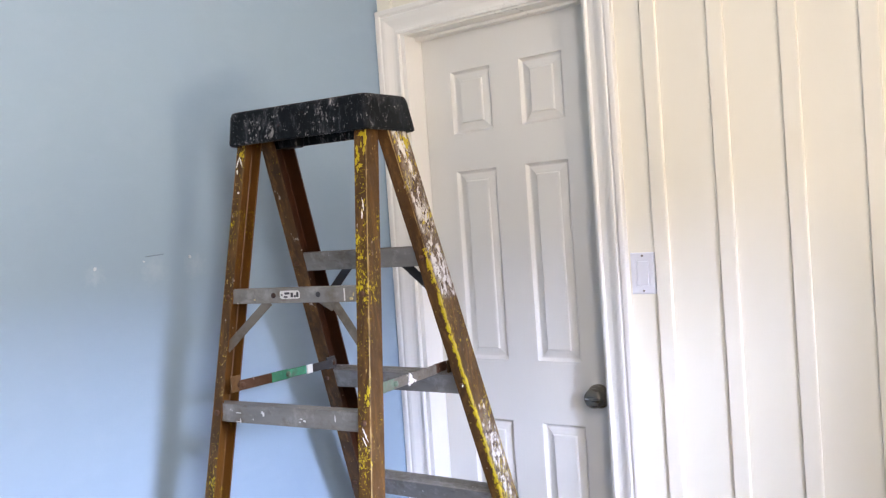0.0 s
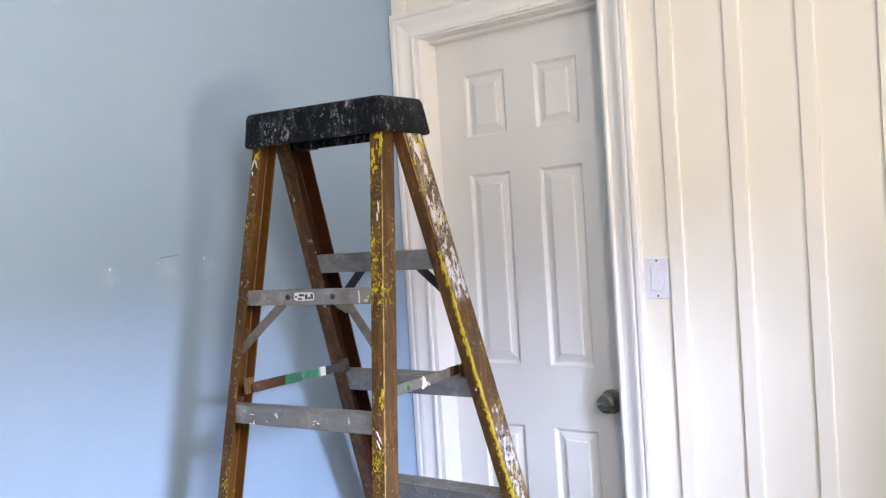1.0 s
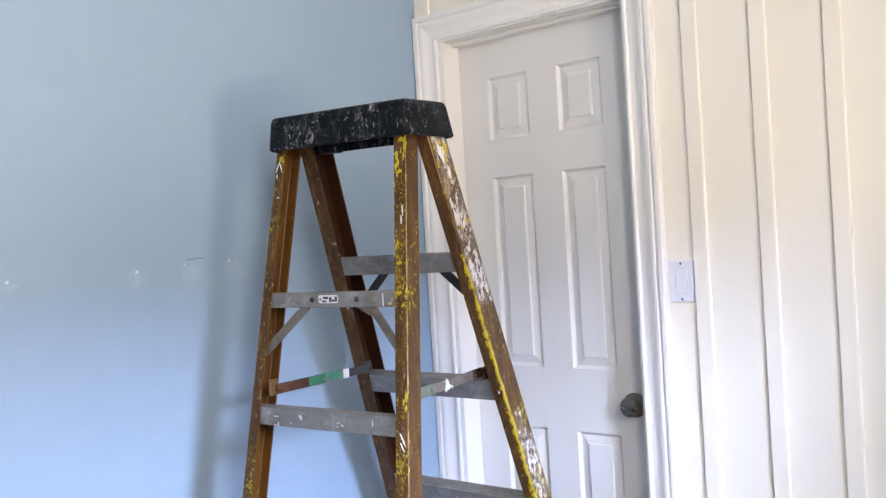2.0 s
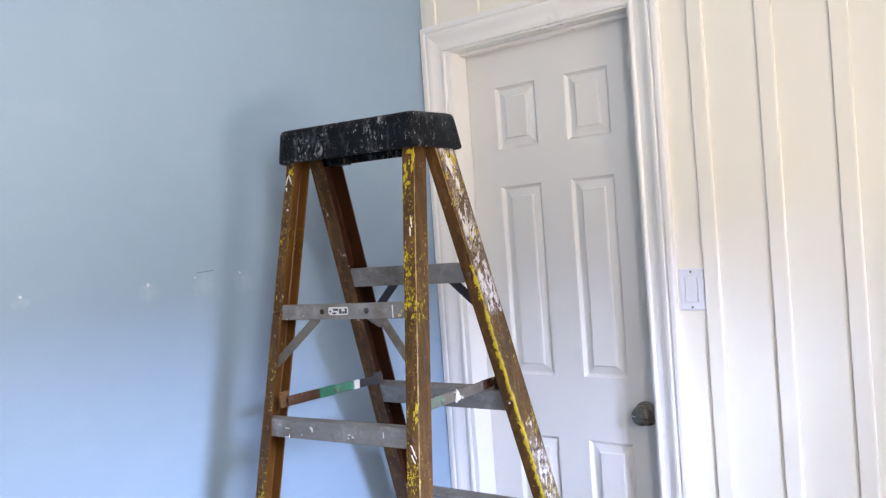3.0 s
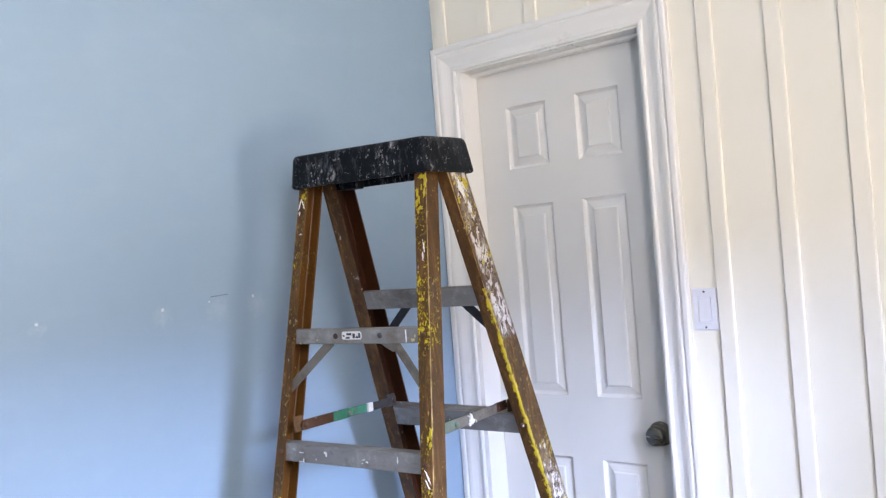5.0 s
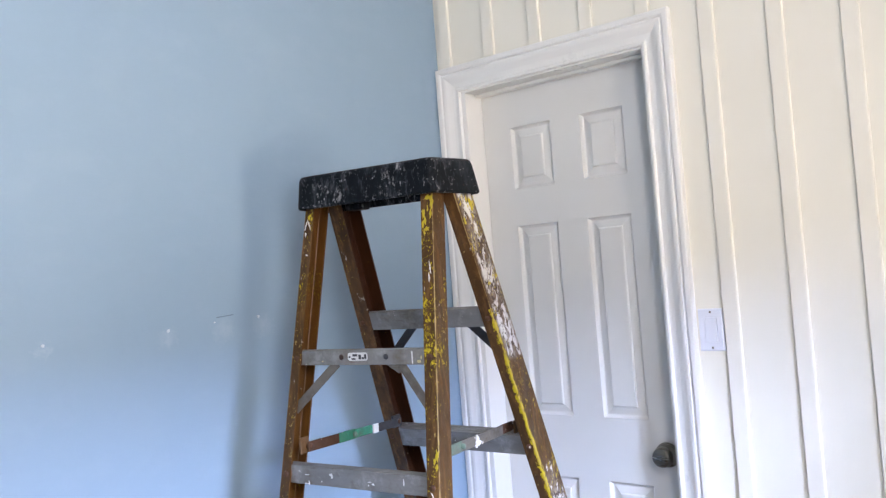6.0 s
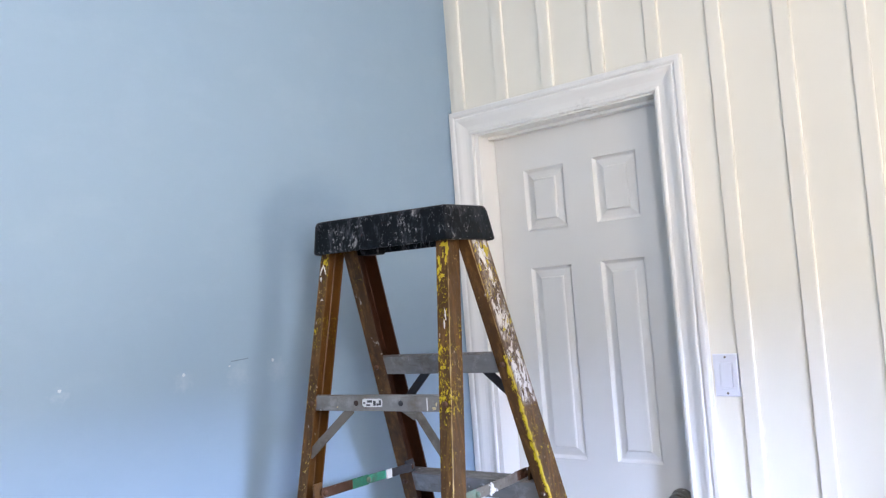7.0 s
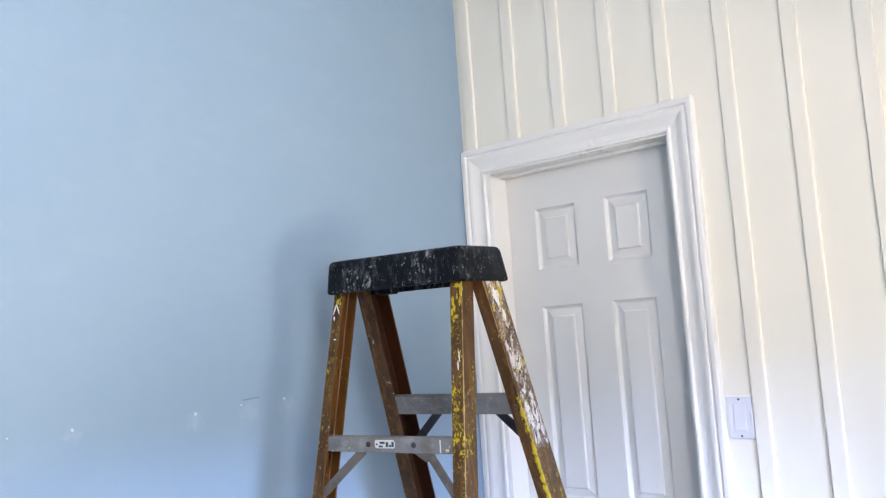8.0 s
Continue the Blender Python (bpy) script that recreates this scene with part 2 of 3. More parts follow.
M_CAP = make_cap()
M_ALU = make_metal("dull_aluminium", (0.245, 0.235, 0.22), 0.46, 0.35, (0.15, 0.115, 0.08), 0.6)
M_BRACE = make_metal("browned_aluminium", (0.17, 0.155, 0.13), 0.5, 0.3, (0.085, 0.055, 0.032), 0.5)
M_RUST = make_metal("rusty_steel", (0.085, 0.038, 0.018), 0.65, 0.15, (0.075, 0.024, 0.010), 0.35)
M_BRACKET = make_metal("amber_painted_steel", (0.12, 0.058, 0.018), 0.55, 0.1, (0.075, 0.030, 0.010), 0.4)
M_DARK = make_metal("dark_steel", (0.075, 0.075, 0.08), 0.5, 0.6, (0.12, 0.06, 0.03))
M_GREEN = make_metal("green_paint", (0.030, 0.20, 0.115), 0.5, 0.0, (0.055, 0.075, 0.05), 0.5)
M_DULLGREEN = make_metal("rubbed_green_paint", (0.13, 0.19, 0.14), 0.5, 0.2, (0.16, 0.15, 0.12), 0.4)
M_HOLE = Mat("dark_rust", (0.035, 0.018, 0.012), 0.7).m
M_KNOB = make_metal("pewter_metal", (0.21, 0.195, 0.165), 0.30, 0.9, (0.14, 0.13, 0.11))
M_PLASTIC = Mat("white_switch_plastic", (0.74, 0.755, 0.80), 0.28).m
M_STICKER = Mat("white_sticker", (0.68, 0.68, 0.66), 0.45).m
M_INK = Mat("dark_ink", (0.05, 0.05, 0.055), 0.5).m
M_FILLER_GLINT = Mat("filler_with_glint", (0.58, 0.64, 0.69), 0.4).m
M_SCRATCH = Mat("scratch_dark", (0.17, 0.23, 0.29), 0.7).m
M_RUBBER = Mat("black_rubber", (0.02, 0.02, 0.02), 0.8).m
M_YELLOW = make_metal("thick_yellow_paint", (0.50, 0.385, 0.012), 0.5, 0.0, (0.26, 0.15, 0.02))
M_CREAM = Mat("cream_paint_blot", (0.55, 0.45, 0.24), 0.5).m
M_WHITEBLOT = Mat("white_paint_blot", (0.70, 0.69, 0.67), 0.5).m


# ---- mesh helpers ----
def part(name, bm, material, parent=None, label="", smooth=False):
    me = bpy.data.meshes.new(name)
    bmesh.ops.recalc_face_normals(bm, faces=bm.faces[:])
    bm.to_mesh(me)
    bm.free()
    me.materials.append(material)
    if smooth:
        for p in me.polygons:
            p.use_smooth = True
    ob = new(name, me)
    if parent:
        ob.parent = parent
    if label:
        tagged(ob, label)
    return ob


def box(lo, hi, bevel=0.0, segments=2, bm=None):
    """A block from corner to corner, with rounded edges."""
    bm = bm or bmesh.new()
    one = bmesh.new()
    bmesh.ops.create_cube(one, size=1.0)
    for v in one.verts:
        v.co = Vector([(l + h) / 2 + c * (h - l) for l, h, c in zip(lo, hi, v.co)])
    if bevel:
        bmesh.ops.bevel(one, geom=one.edges[:], offset=bevel, segments=segments, profile=0.5, affect="EDGES", clamp_overlap=True)
    me = bpy.data.meshes.new("tmp")
    one.to_mesh(me)
    one.free()
    bm.from_mesh(me)
    bpy.data.meshes.remove(me)
    return bm


def hull8(points, bevel=0.0, segments=2):
    """A six-sided solid from its eight corners: four below, four above, in turn."""
    bm = bmesh.new()
    v = [bm.verts.new(p) for p in points]
    for f in ((3, 2, 1, 0), (4, 5, 6, 7), (0, 1, 5, 4), (1, 2, 6, 5), (2, 3, 7, 6), (3, 0, 4, 7)):
        bm.faces.new([v[i] for i in f])
    if bevel:
        bmesh.ops.bevel(bm, geom=bm.edges[:], offset=bevel, segments=segments, profile=0.5, affect="EDGES", clamp_overlap=True)
    return bm


def strap(p, q, up, wide, thick, bevel=0.0012):
    """A flat bar from p to q; up: the way its width runs."""
    p, q = Vector(p), Vector(q)
    d = (q - p).normalized()
    up = (Vector(up) - d * d.dot(Vector(up))).normalized()
    side = d.cross(up)
    pts = []
    for h in (-1, 1):
        for e, s in ((p, -1), (q, -1), (q, 1), (p, 1)):
            pts.append(e + up * (h * wide / 2) + side * (s * thick / 2))
    return hull8(pts, bevel, 1)


def bar_of(section, left, right):
    """A straight bar with a closed (back, up) section between two ends, each given as (along, back)."""
    bm = bmesh.new()
    a = [bm.verts.new((left[0], left[1] + y, z)) for y, z in section]
    b = [bm.verts.new((right[0], right[1] + y, z)) for y, z in section]
    n = len(section)
    for i in range(n):
        bm.faces.new((a[i], a[(i + 1) % n], b[(i + 1) % n], b[i]))
    bm.faces.new(a[::-1])
    bm.faces.new(b)
    return bm


def lathe(profile, axis_at, axis, steps=28):
    """A turned body: profile of (radius, along) about an axis."""
    bm = bmesh.new()
    axis = Vector(axis).normalized()
    s = axis.orthogonal().normalized()
    t = axis.cross(s)
    rings = []
    for r, a in profile:
        rings.append([bm.verts.new(Vector(axis_at) + axis * a + (s * math.cos(k * math.tau / steps) + t * math.sin(k * math.tau / steps)) * r) for k in range(steps)])
    for a, b in zip(rings, rings[1:]):
        for k in range(steps):
            bm.faces.new((a[k], a[(k + 1) % steps], b[(k + 1) % steps], b[k]))
    bm.faces.new(rings[0][::-1])
    bm.faces.new(rings[-1])
    return bm


def holder(name, m=None):
    ob = new(name)
    ob.empty_display_size = 0.1
    if m is not None:
        ob.matrix_world = m
    return ob


# ---- room ----
floor = tagged(part("floor", box((WEST - 0.15, ROOM_S - 0.15, -0.1), (ROOM_E + 0.15, 0.15, 0.0)), M_FLOOR), "plain worn oak floor of the room", "floor", kind="structure")
ceiling = tagged(part("ceiling", box((WEST - 0.15, ROOM_S - 0.15, ROOM_H), (ROOM_E + 0.15, 0.15, ROOM_H + 0.1)), M_CEIL), "plain white painted ceiling", "ceiling", kind="structure")
wall_west = tagged(part("wall_west", box((WEST - 0.15, ROOM_S, 0.0), (WEST, 0.08, ROOM_H)), M_BLUE), "pale blue painted plaster wall with filled nail holes", "wall", kind="structure")

JAMB_L, JAMB_R, HEAD = -0.020, 0.615, 2.040
DOOR_Y = 0.020
bm = box((WEST, WY, 0.0), (JAMB_L - 0.02, 0.08, ROOM_H))
box((JAMB_L - 0.02, WY, HEAD + 0.02), (JAMB_R + 0.02, 0.08, ROOM_H), bm=bm)
box((JAMB_R + 0.02, WY, 0.0), (ROOM_E, 0.08, ROOM_H), bm=bm)
wall_north = tagged(part("wall_north", bm, M_WALL), "cream painted board and batten wall with a narrow door", "wall", kind="structure")

bm = None
for y_from, y_to in ((ROOM_S, WIDE_WIN[0]), (WIDE_WIN[1], EAST_WIN[0]), (EAST_WIN[1], 0.08)):
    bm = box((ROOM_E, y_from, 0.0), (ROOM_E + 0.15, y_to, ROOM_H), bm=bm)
for y0, y1, z0, z1 in (EAST_WIN, WIDE_WIN):
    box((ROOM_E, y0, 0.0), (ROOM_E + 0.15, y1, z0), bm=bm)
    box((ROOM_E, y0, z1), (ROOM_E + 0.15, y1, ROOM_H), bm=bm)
wall_east = tagged(part("wall_east", bm, M_FARWALL), "plain greige wall with two window openings", "wall", kind="structure")
# unseen sheet, added to keep the sky and ground lamps out of this opening
part("light_blocker", box((ROOM_E + 0.10, WIDE_WIN[0] - 0.002, WIDE_WIN[2] - 0.002), (ROOM_E + 0.104, WIDE_WIN[1] + 0.002, WIDE_WIN[3] + 0.002)), M_CEIL, wall_east, "unseen white sheet added to block outside light")
# the gap is made up, to let the added fill lamp in
x0, x1, z0, z1 = SOUTH_GAP
bm = box((WEST - 0.15, ROOM_S - 0.15, 0.0), (x0, ROOM_S, ROOM_H))
box((x1, ROOM_S - 0.15, 0.0), (ROOM_E + 0.15, ROOM_S, ROOM_H), bm=bm)
box((x0, ROOM_S - 0.15, 0.0), (x1, ROOM_S, z0), bm=bm)
box((x0, ROOM_S - 0.15, z1), (x1, ROOM_S, ROOM_H), bm=bm)
wall_south = tagged(part("wall_south", bm, M_FARWALL), "plain greige wall with a wide opening for the added fill lamp", "wall", kind="structure")

# ---- battens on the north wall ----
BAT_X, BAT_STEP, BAT_W, BAT_T = 0.790, 0.1784, 0.041, 0.0100
CAS_TOP = 2.130


def batten_mesh(z_from, z_to):
    """A low batten with sloping, slightly rounded edges."""
    bm = bmesh.new()
    prof = [(0.0, 0.002), (0.0, -BAT_T + 0.0007), (0.0007, -BAT_T), (BAT_W - 0.0035, -BAT_T), (BAT_W - 0.0018, -BAT_T + 0.0008),
            (BAT_W - 0.0004, -BAT_T + 0.0030), (BAT_W, 0.002)]
    lo = [bm.verts.new((x, y, z_from)) for x, y in prof]
    hi = [bm.verts.new((x, y, z_to)) for x, y in prof]
    n = len(prof)
    for i in range(n):
        bm.faces.new((lo[i], lo[(i + 1) % n], hi[(i + 1) % n], hi[i]))
    bm.faces.new(lo[::-1])
    bm.faces.new(hi)
    return bm


BAT_OFF = {-4: -0.002, -3: -0.003, -2: -0.002, -1: -0.001, 1: -0.001, 2: -0.004, 3: -0.004}   # set by hand, not quite evenly
tall = part("batten", batten_mesh(0.0, ROOM_H), M_WALL, wall_north)
tall.location = (BAT_X, WY, 0)
short = part("batten", batten_mesh(CAS_TOP + 0.002, ROOM_H), M_WALL, wall_north)
short.location = (BAT_X - 5 * BAT_STEP - 0.001, WY, 0)
for k in range(-4, 20):
    x = BAT_X + k * BAT_STEP
    if k == 0 or x + BAT_W > ROOM_E:
        continue
    ob = new("batten", tall.data if k > 0 else short.data)
    ob.parent = wall_north
    ob.location = (x + BAT_OFF.get(k, 0.0), WY, 0)

# ---- marks on the blue wall ----
rnd = random.Random(4)


def blot(name, cy, cz, ry, rz, material, lift, points=14, jag=0.25):
    bm = bmesh.new()
    ring = []
    for k in range(points):
        a = k * math.tau / points
        s = 1 + rnd.uniform(-jag, jag)
        ring.append((cy + ry * s * math.cos(a), cz + rz * s * math.sin(a)))
    top = [bm.verts.new((WEST + lift, y, z)) for y, z in ring]
    low = [bm.verts.new((WEST - 0.001, cy + (y - cy) * 1.15, cz + (z - cz) * 1.15)) for y, z in ring]
    bm.faces.new(top)
    for k in range(points):
        bm.faces.new((top[k], top[(k + 1) % points], low[(k + 1) % points], low[k]))
    return part(name, bm, material, wall_west)


# dabs of filler, their small bright glint put into the pale colour
for cy, cz in ((-1.455, 1.362), (-1.160, 1.363), (-0.895, 1.374), (-1.586, 1.362), (-1.03, 1.371)):
    small = cy in (-1.586, -1.03)
    blot("filled_nail_hole", cy, cz, 0.0022 if small else 0.0036, 0.002 if small else 0.0036, M_FILLER_GLINT, 0.0016)
bm = strap((WEST + 0.0008, -1.024, 1.3825), (WEST + 0.0008, -0.974, 1.3855), (0, 0, 1), 0.0022, 0.0018, 0.0)
part("scratch", bm, M_SCRATCH, wall_west)

# ---- door frame and casing ----
door_frame = tagged(holder("door_frame"), "white painted jamb and moulded casing around the door", "door frame", kind="structure")
part("jamb", box((JAMB_L - 0.02, WY, 0.0), (JAMB_L, 0.08, HEAD), 0.001, 1), M_TRIM, door_frame)
part("jamb", box((JAMB_R, WY, 0.0), (JAMB_R + 0.02, 0.08, HEAD), 0.001, 1), M_TRIM, door_frame)
part("head_jamb", box((JAMB_L - 0.02, WY, HEAD), (JAMB_R + 0.02, 0.08, HEAD + 0.02), 0.001, 1), M_TRIM, door_frame)
part("stop", box((JAMB_R - 0.010, DOOR_Y - 0.034, 0.0), (JAMB_R, DOOR_Y - 0.001, HEAD), 0.002, 1), M_TRIM, door_frame)
part("stop", box((JAMB_L, DOOR_Y - 0.034, HEAD - 0.010), (JAMB_R - 0.010, DOOR_Y - 0.001, HEAD), 0.002, 1), M_TRIM, door_frame)

# moulding: distance outwards from the opening, height off the wall
MOULD = [(0.0, 0.0), (0.0, 0.009), (0.003, 0.0115), (0.008, 0.0115), (0.011, 0.0095), (0.013, 0.0062), (0.020, 0.0062), (0.030, 0.0082),
         (0.040, 0.0125), (0.049, 0.0170), (0.056, 0.0190), (0.061, 0.0190), (0.0635, 0.0160), (0.0665, 0.0160),
         (0.0690, 0.0205), (0.0720, 0.0220), (0.083, 0.0220), (0.086, 0.0205), (0.0872, 0.018), (0.0872, 0.0)]
CI_L, CI_R, CI_T = JAMB_L - 0.017, JAMB_R + 0.008, HEAD + 0.006


def casing(leg):
    bm = bmesh.new()
    a, b = [], []
    for o, t in MOULD:
        tl, tr = (CI_L - o, WY - t, CI_T + o), (CI_R + o, WY - t, CI_T + o)
        ends = {"left": ((CI_L - o, WY - t, 0.0), tl), "head": (tl, tr), "right": (tr, (CI_R + o, WY - t, 0.0))}[leg]
        a.append(bm.verts.new(ends[0]))
        b.append(bm.verts.new(ends[1]))
    n = len(MOULD)
    for i in range(n):
        bm.faces.new((a[i], a[(i + 1) % n], b[(i + 1) % n], b[i]))
    bm.faces.new(a)
    bm.faces.new(b[::-1])
    return bm


part("casing_leg", casing("left"), M_TRIM, door_frame)
part("casing_head", casing("head"), M_TRIM, door_frame)
part("casing_leg", casing("right"), M_TRIM, door_frame)

# ---- door ----
door_1 = tagged(holder("door_1", pose(0, DOOR_Y, 0)), "closed white six-panel interior door with a pewter knob", "door", kind="structure")
SL, SR, ST = JAMB_L + 0.002, JAMB_R - 0.002, 2.037
XS = [SL, 0.090, 0.243, 0.350, 0.499, SR]
ZS = [0.008, 0.19, 0.771, 0.967, 1.584, 1.706, 1.910, ST]
bm = bmesh.new()
grid = {(i, j): bm.verts.new((x, 0.0, z)) for i, x in enumerate(XS) for j, z in enumerate(ZS)}
for i in range(5):
    for j in range(7):
        if not (i in (1, 3) and j in (1, 3, 5)):
            bm.faces.new((grid[i, j], grid[i + 1, j], grid[i + 1, j + 1], grid[i, j + 1]))
rim = bmesh.ops.extrude_face_region(bm, geom=bm.faces[:])
for v in [g for g in rim["geom"] if isinstance(g, bmesh.types.BMVert)]:
    v.co.y = 0.035
slab = part("slab", bm, M_DOOR, door_1)


def door_panel(xa, xb, za, zb):
    """A raised panel: ogee edge, flat sink, bevel and field."""
    bm = bmesh.new()
    steps = [(0.0, 0.0), (0.002, 0.004), (0.006, 0.0095), (0.009, 0.0115), (0.012, 0.0115), (0.033, 0.0058), (0.0350, 0.0022), (0.0370, 0.0008), (0.039, 0.0004)]
    loops = []
    for o, d in steps:
        loops.append([bm.verts.new(p) for p in ((xa + o, d, za + o), (xb - o, d, za + o), (xb - o, d, zb - o), (xa + o, d, zb - o))])
    for a, b in zip(loops, loops[1:]):
        for k in range(4):
            bm.faces.new((a[k], a[(k + 1) % 4], b[(k + 1) % 4], b[k]))
    bm.faces.new(loops[-1])
    back = [bm.verts.new(p) for p in ((xa, 0.035, za), (xb, 0.035, za), (xb, 0.035, zb), (xa, 0.035, zb))]
    for k in range(4):
        bm.faces.new((loops[0][k], loops[0][(k + 1) % 4], back[(k + 1) % 4], back[k]))
    bm.faces.new(back[::-1])
    return bm


for i in (1, 3):
    for j in (1, 3, 5):
        part("panel", door_panel(XS[i], XS[i + 1], ZS[j], ZS[j + 1]), M_DOOR, door_1)

KX, KZ = 0.551, 0.868
knob = part("doorknob", lathe([(0.0335, 0.007), (0.0335, 0.010), (0.031, 0.0125), (0.0185, 0.0135), (0.0155, 0.017), (0.0165, 0.022), (0.0225, 0.0245), (0.0285, 0.027),
                               (0.0300, 0.030), (0.0300, 0.037), (0.0288, 0.0395), (0.0278, 0.0455), (0.0262, 0.0490), (0.0225, 0.0508), (0.012, 0.0518), (0.002, 0.0520)],
                              (KX, 0, KZ), (0, -1, 0), 40), M_KNOB, door_1, "dark pewter round doorknob", True)
part("rosette", lathe([(0.0365, -0.001), (0.0365, 0.005), (0.0348, 0.0072), (0.032, 0.008), (0.010, 0.008)], (KX, 0, KZ), (0, -1, 0), 40), M_KNOB, knob, smooth=True)

# ---- light switch ----
SWX, SWZ = 0.7515, 1.2395
light_switch = tagged(holder("light_switch", pose(SWX, WY, SWZ)), "white plastic rocker light switch screwed to the boards", "light switch")
bm = bmesh.new()
W, H, T_ = 0.035, 0.0572, 0.006
outer = [(-W, -H), (W, -H), (W, H), (-W, H)]
loops = []
for o, y in ((0, 0.0), (0, -0.003), (0.001, -0.0046), (0.003, -0.0058), (0.005, -T_)):
    loops.append([bm.verts.new((x - math.copysign(o, x), y, z - math.copysign(o, z))) for x, z in outer])
loops.append([bm.verts.new((x, -T_, z)) for x, z in ((-0.0182, -0.0352), (0.0182, -0.0352), (0.0182, 0.0352), (-0.0182, 0.0352))])
loops.append([bm.verts.new((x, -0.002, z)) for x, z in ((-0.0180, -0.0350), (0.0180, -0.0350), (0.0180, 0.0350), (-0.0180, 0.0350))])
for a, b in zip(loops, loops[1:]):
    for k in range(4):
        bm.faces.new((a[k], a[(k + 1) % 4], b[(k + 1) % 4], b[k]))
bm.faces.new(loops[-1])
bm.faces.new(loops[0][::-1])
part("plate", bm, M_PLASTIC, light_switch)
bm = hull8([(-0.0164, -0.0021, -0.0334), (0.0164, -0.0021, -0.0334), (0.0164, -0.0105, -0.0334), (-0.0164, -0.0105, -0.0334),
            (-0.0164, -0.0021, 0.0334), (0.0164, -0.0021, 0.0334), (0.0164, -0.0062, 0.0334), (-0.0164, -0.0062, 0.0334)], 0.0012)
part("rocker", bm, M_PLASTIC, light_switch)
for s in (-1, 1):
    sc = part("screw", lathe([(0.0032, 0.005), (0.0032, 0.0066), (0.0024, 0.0072)], (0, 0, s * 0.0484), (0, -1, 0), 14), M_KNOB, light_switch, "small grey screw head")

# ---- stepladder ----
LADDER = pose(0.306, -0.8665, 0, 0, 0, 9.17)
stepladder = tagged(holder("stepladder", LADDER), "old brown fibreglass stepladder with yellow and white paint splashes", "stepladder")
ZC = 1.696


# each rail: outer half width and front face at the top of the cap, and how they run out per metre downwards
RAILS = {"nl": (0.1818, 0.0690, -0.0240, -0.1718), "nr": (0.1716, 0.0616, -0.0335, -0.2034),
         "fl": (0.1732, 0.0614, 0.0118, 0.3886), "fr": (0.1948, 0.0763, -0.0221, 0.3573)}


def half(k, z):
    return RAILS[k][0] + RAILS[k][1] * (ZC - z)


def front(k, z):
    return RAILS[k][2] + RAILS[k][3] * (ZC - z)


def rail(k, depth, flange, top, bottom, material, wall=0.0045):
    """A channel-section rail, its web outside, its lips turned in."""
    side = -1 if k[1] == "l" else 1
    # the section: inwards from the web's outer face, backwards from the front lip's face; last: u for the paint, 0 at the front corner, -1 inside
    r = 0.0035
    sec = [(flange, 0.0, -flange), (r, 0.0, -r), (r * 0.3, r * 0.3, 0.0), (0.0, r, r), (0.0, depth - r, depth - r), (r, depth, depth), (flange, depth, depth + flange),
           (flange, depth - wall, -1), (wall + 0.002, depth - wall, -1), (wall, depth - wall - 0.002, -1), (wall, wall + 0.002, -1), (wall + 0.002, wall, -1), (flange, wall, -1)]
    bm = bmesh.new()
    uv = bm.loops.layers.uv.new("strip")
    rings = []
    n_len = 10
    for i in range(n_len + 1):
        z = top + (bottom - top) * i / n_len
        rings.append([bm.verts.new((side * (half(k, z) - a), front(k, z) + d, z)) for a, d, _ in sec])
    n = len(sec)
    for q in range(n_len):
        for i in range(n):
            j = (i + 1) % n
            face = bm.faces.new((rings[q][i], rings[q][j], rings[q + 1][j], rings[q + 1][i]))
            inner = i >= 6
            us = (-1.0, -1.0) if inner else (sec[i][2], sec[j][2])
            va, vb = (top - bottom) * q / n_len, (top - bottom) * (q + 1) / n_len
            for loop, (uu, vv) in zip(face.loops, ((us[0], va), (us[1], va), (us[1], vb), (us[0], vb))):
                loop[uv].uv = (uu, vv)
    bm.faces.new(rings[0])
    bm.faces.new(rings[-1][::-1])
    ob = part("rail", bm, material, stepladder)
    xa, xb = sorted((side * (half(k, 0) + 0.004), side * (half(k, 0) - flange - 0.004)))
    part("foot", box((xa, front(k, 0) - 0.004, 0.0), (xb, front(k, 0) + depth + 0.004, 0.045), 0.005), M_RUBBER, ob, "black rubber foot")
    return ob


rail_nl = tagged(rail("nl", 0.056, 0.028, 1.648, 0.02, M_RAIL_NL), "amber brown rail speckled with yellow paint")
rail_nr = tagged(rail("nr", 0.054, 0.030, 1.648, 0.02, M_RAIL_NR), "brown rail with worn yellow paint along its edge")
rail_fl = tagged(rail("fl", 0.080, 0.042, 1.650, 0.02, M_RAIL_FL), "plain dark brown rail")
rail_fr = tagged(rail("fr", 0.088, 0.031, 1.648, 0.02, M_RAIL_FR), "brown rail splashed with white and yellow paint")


def dab(name, at, across, along, material, parent, seed, points=14, jag=0.3, lift=0.0009, toward=(0, -1, 0)):
    """A thick, ragged dab of paint about a point, spread along two ways on a surface."""
    r = random.Random(seed)
    at, across, along = Vector(at), Vector(across), Vector(along)
    out = across.cross(along).normalized()
    if out.dot(Vector(toward)) < 0:
        out = -out
    bm = bmesh.new()
    ring = []
    for i in range(points):
        w = i * math.tau / points
        ring.append(at + (across * math.cos(w) + along * math.sin(w)) * (1 + r.uniform(-jag, jag)))
    top = [bm.verts.new(at + (p - at) * 0.86 + out * lift) for p in ring]
    low = [bm.verts.new(p - out * 0.0006) for p in ring]
    bm.faces.new(top)
    for i in range(points):
        j = (i + 1) % points
        bm.faces.new((top[i], top[j], low[j], low[i]))
    bm.faces.new(low[::-1])
    return part(name, bm, material, parent)


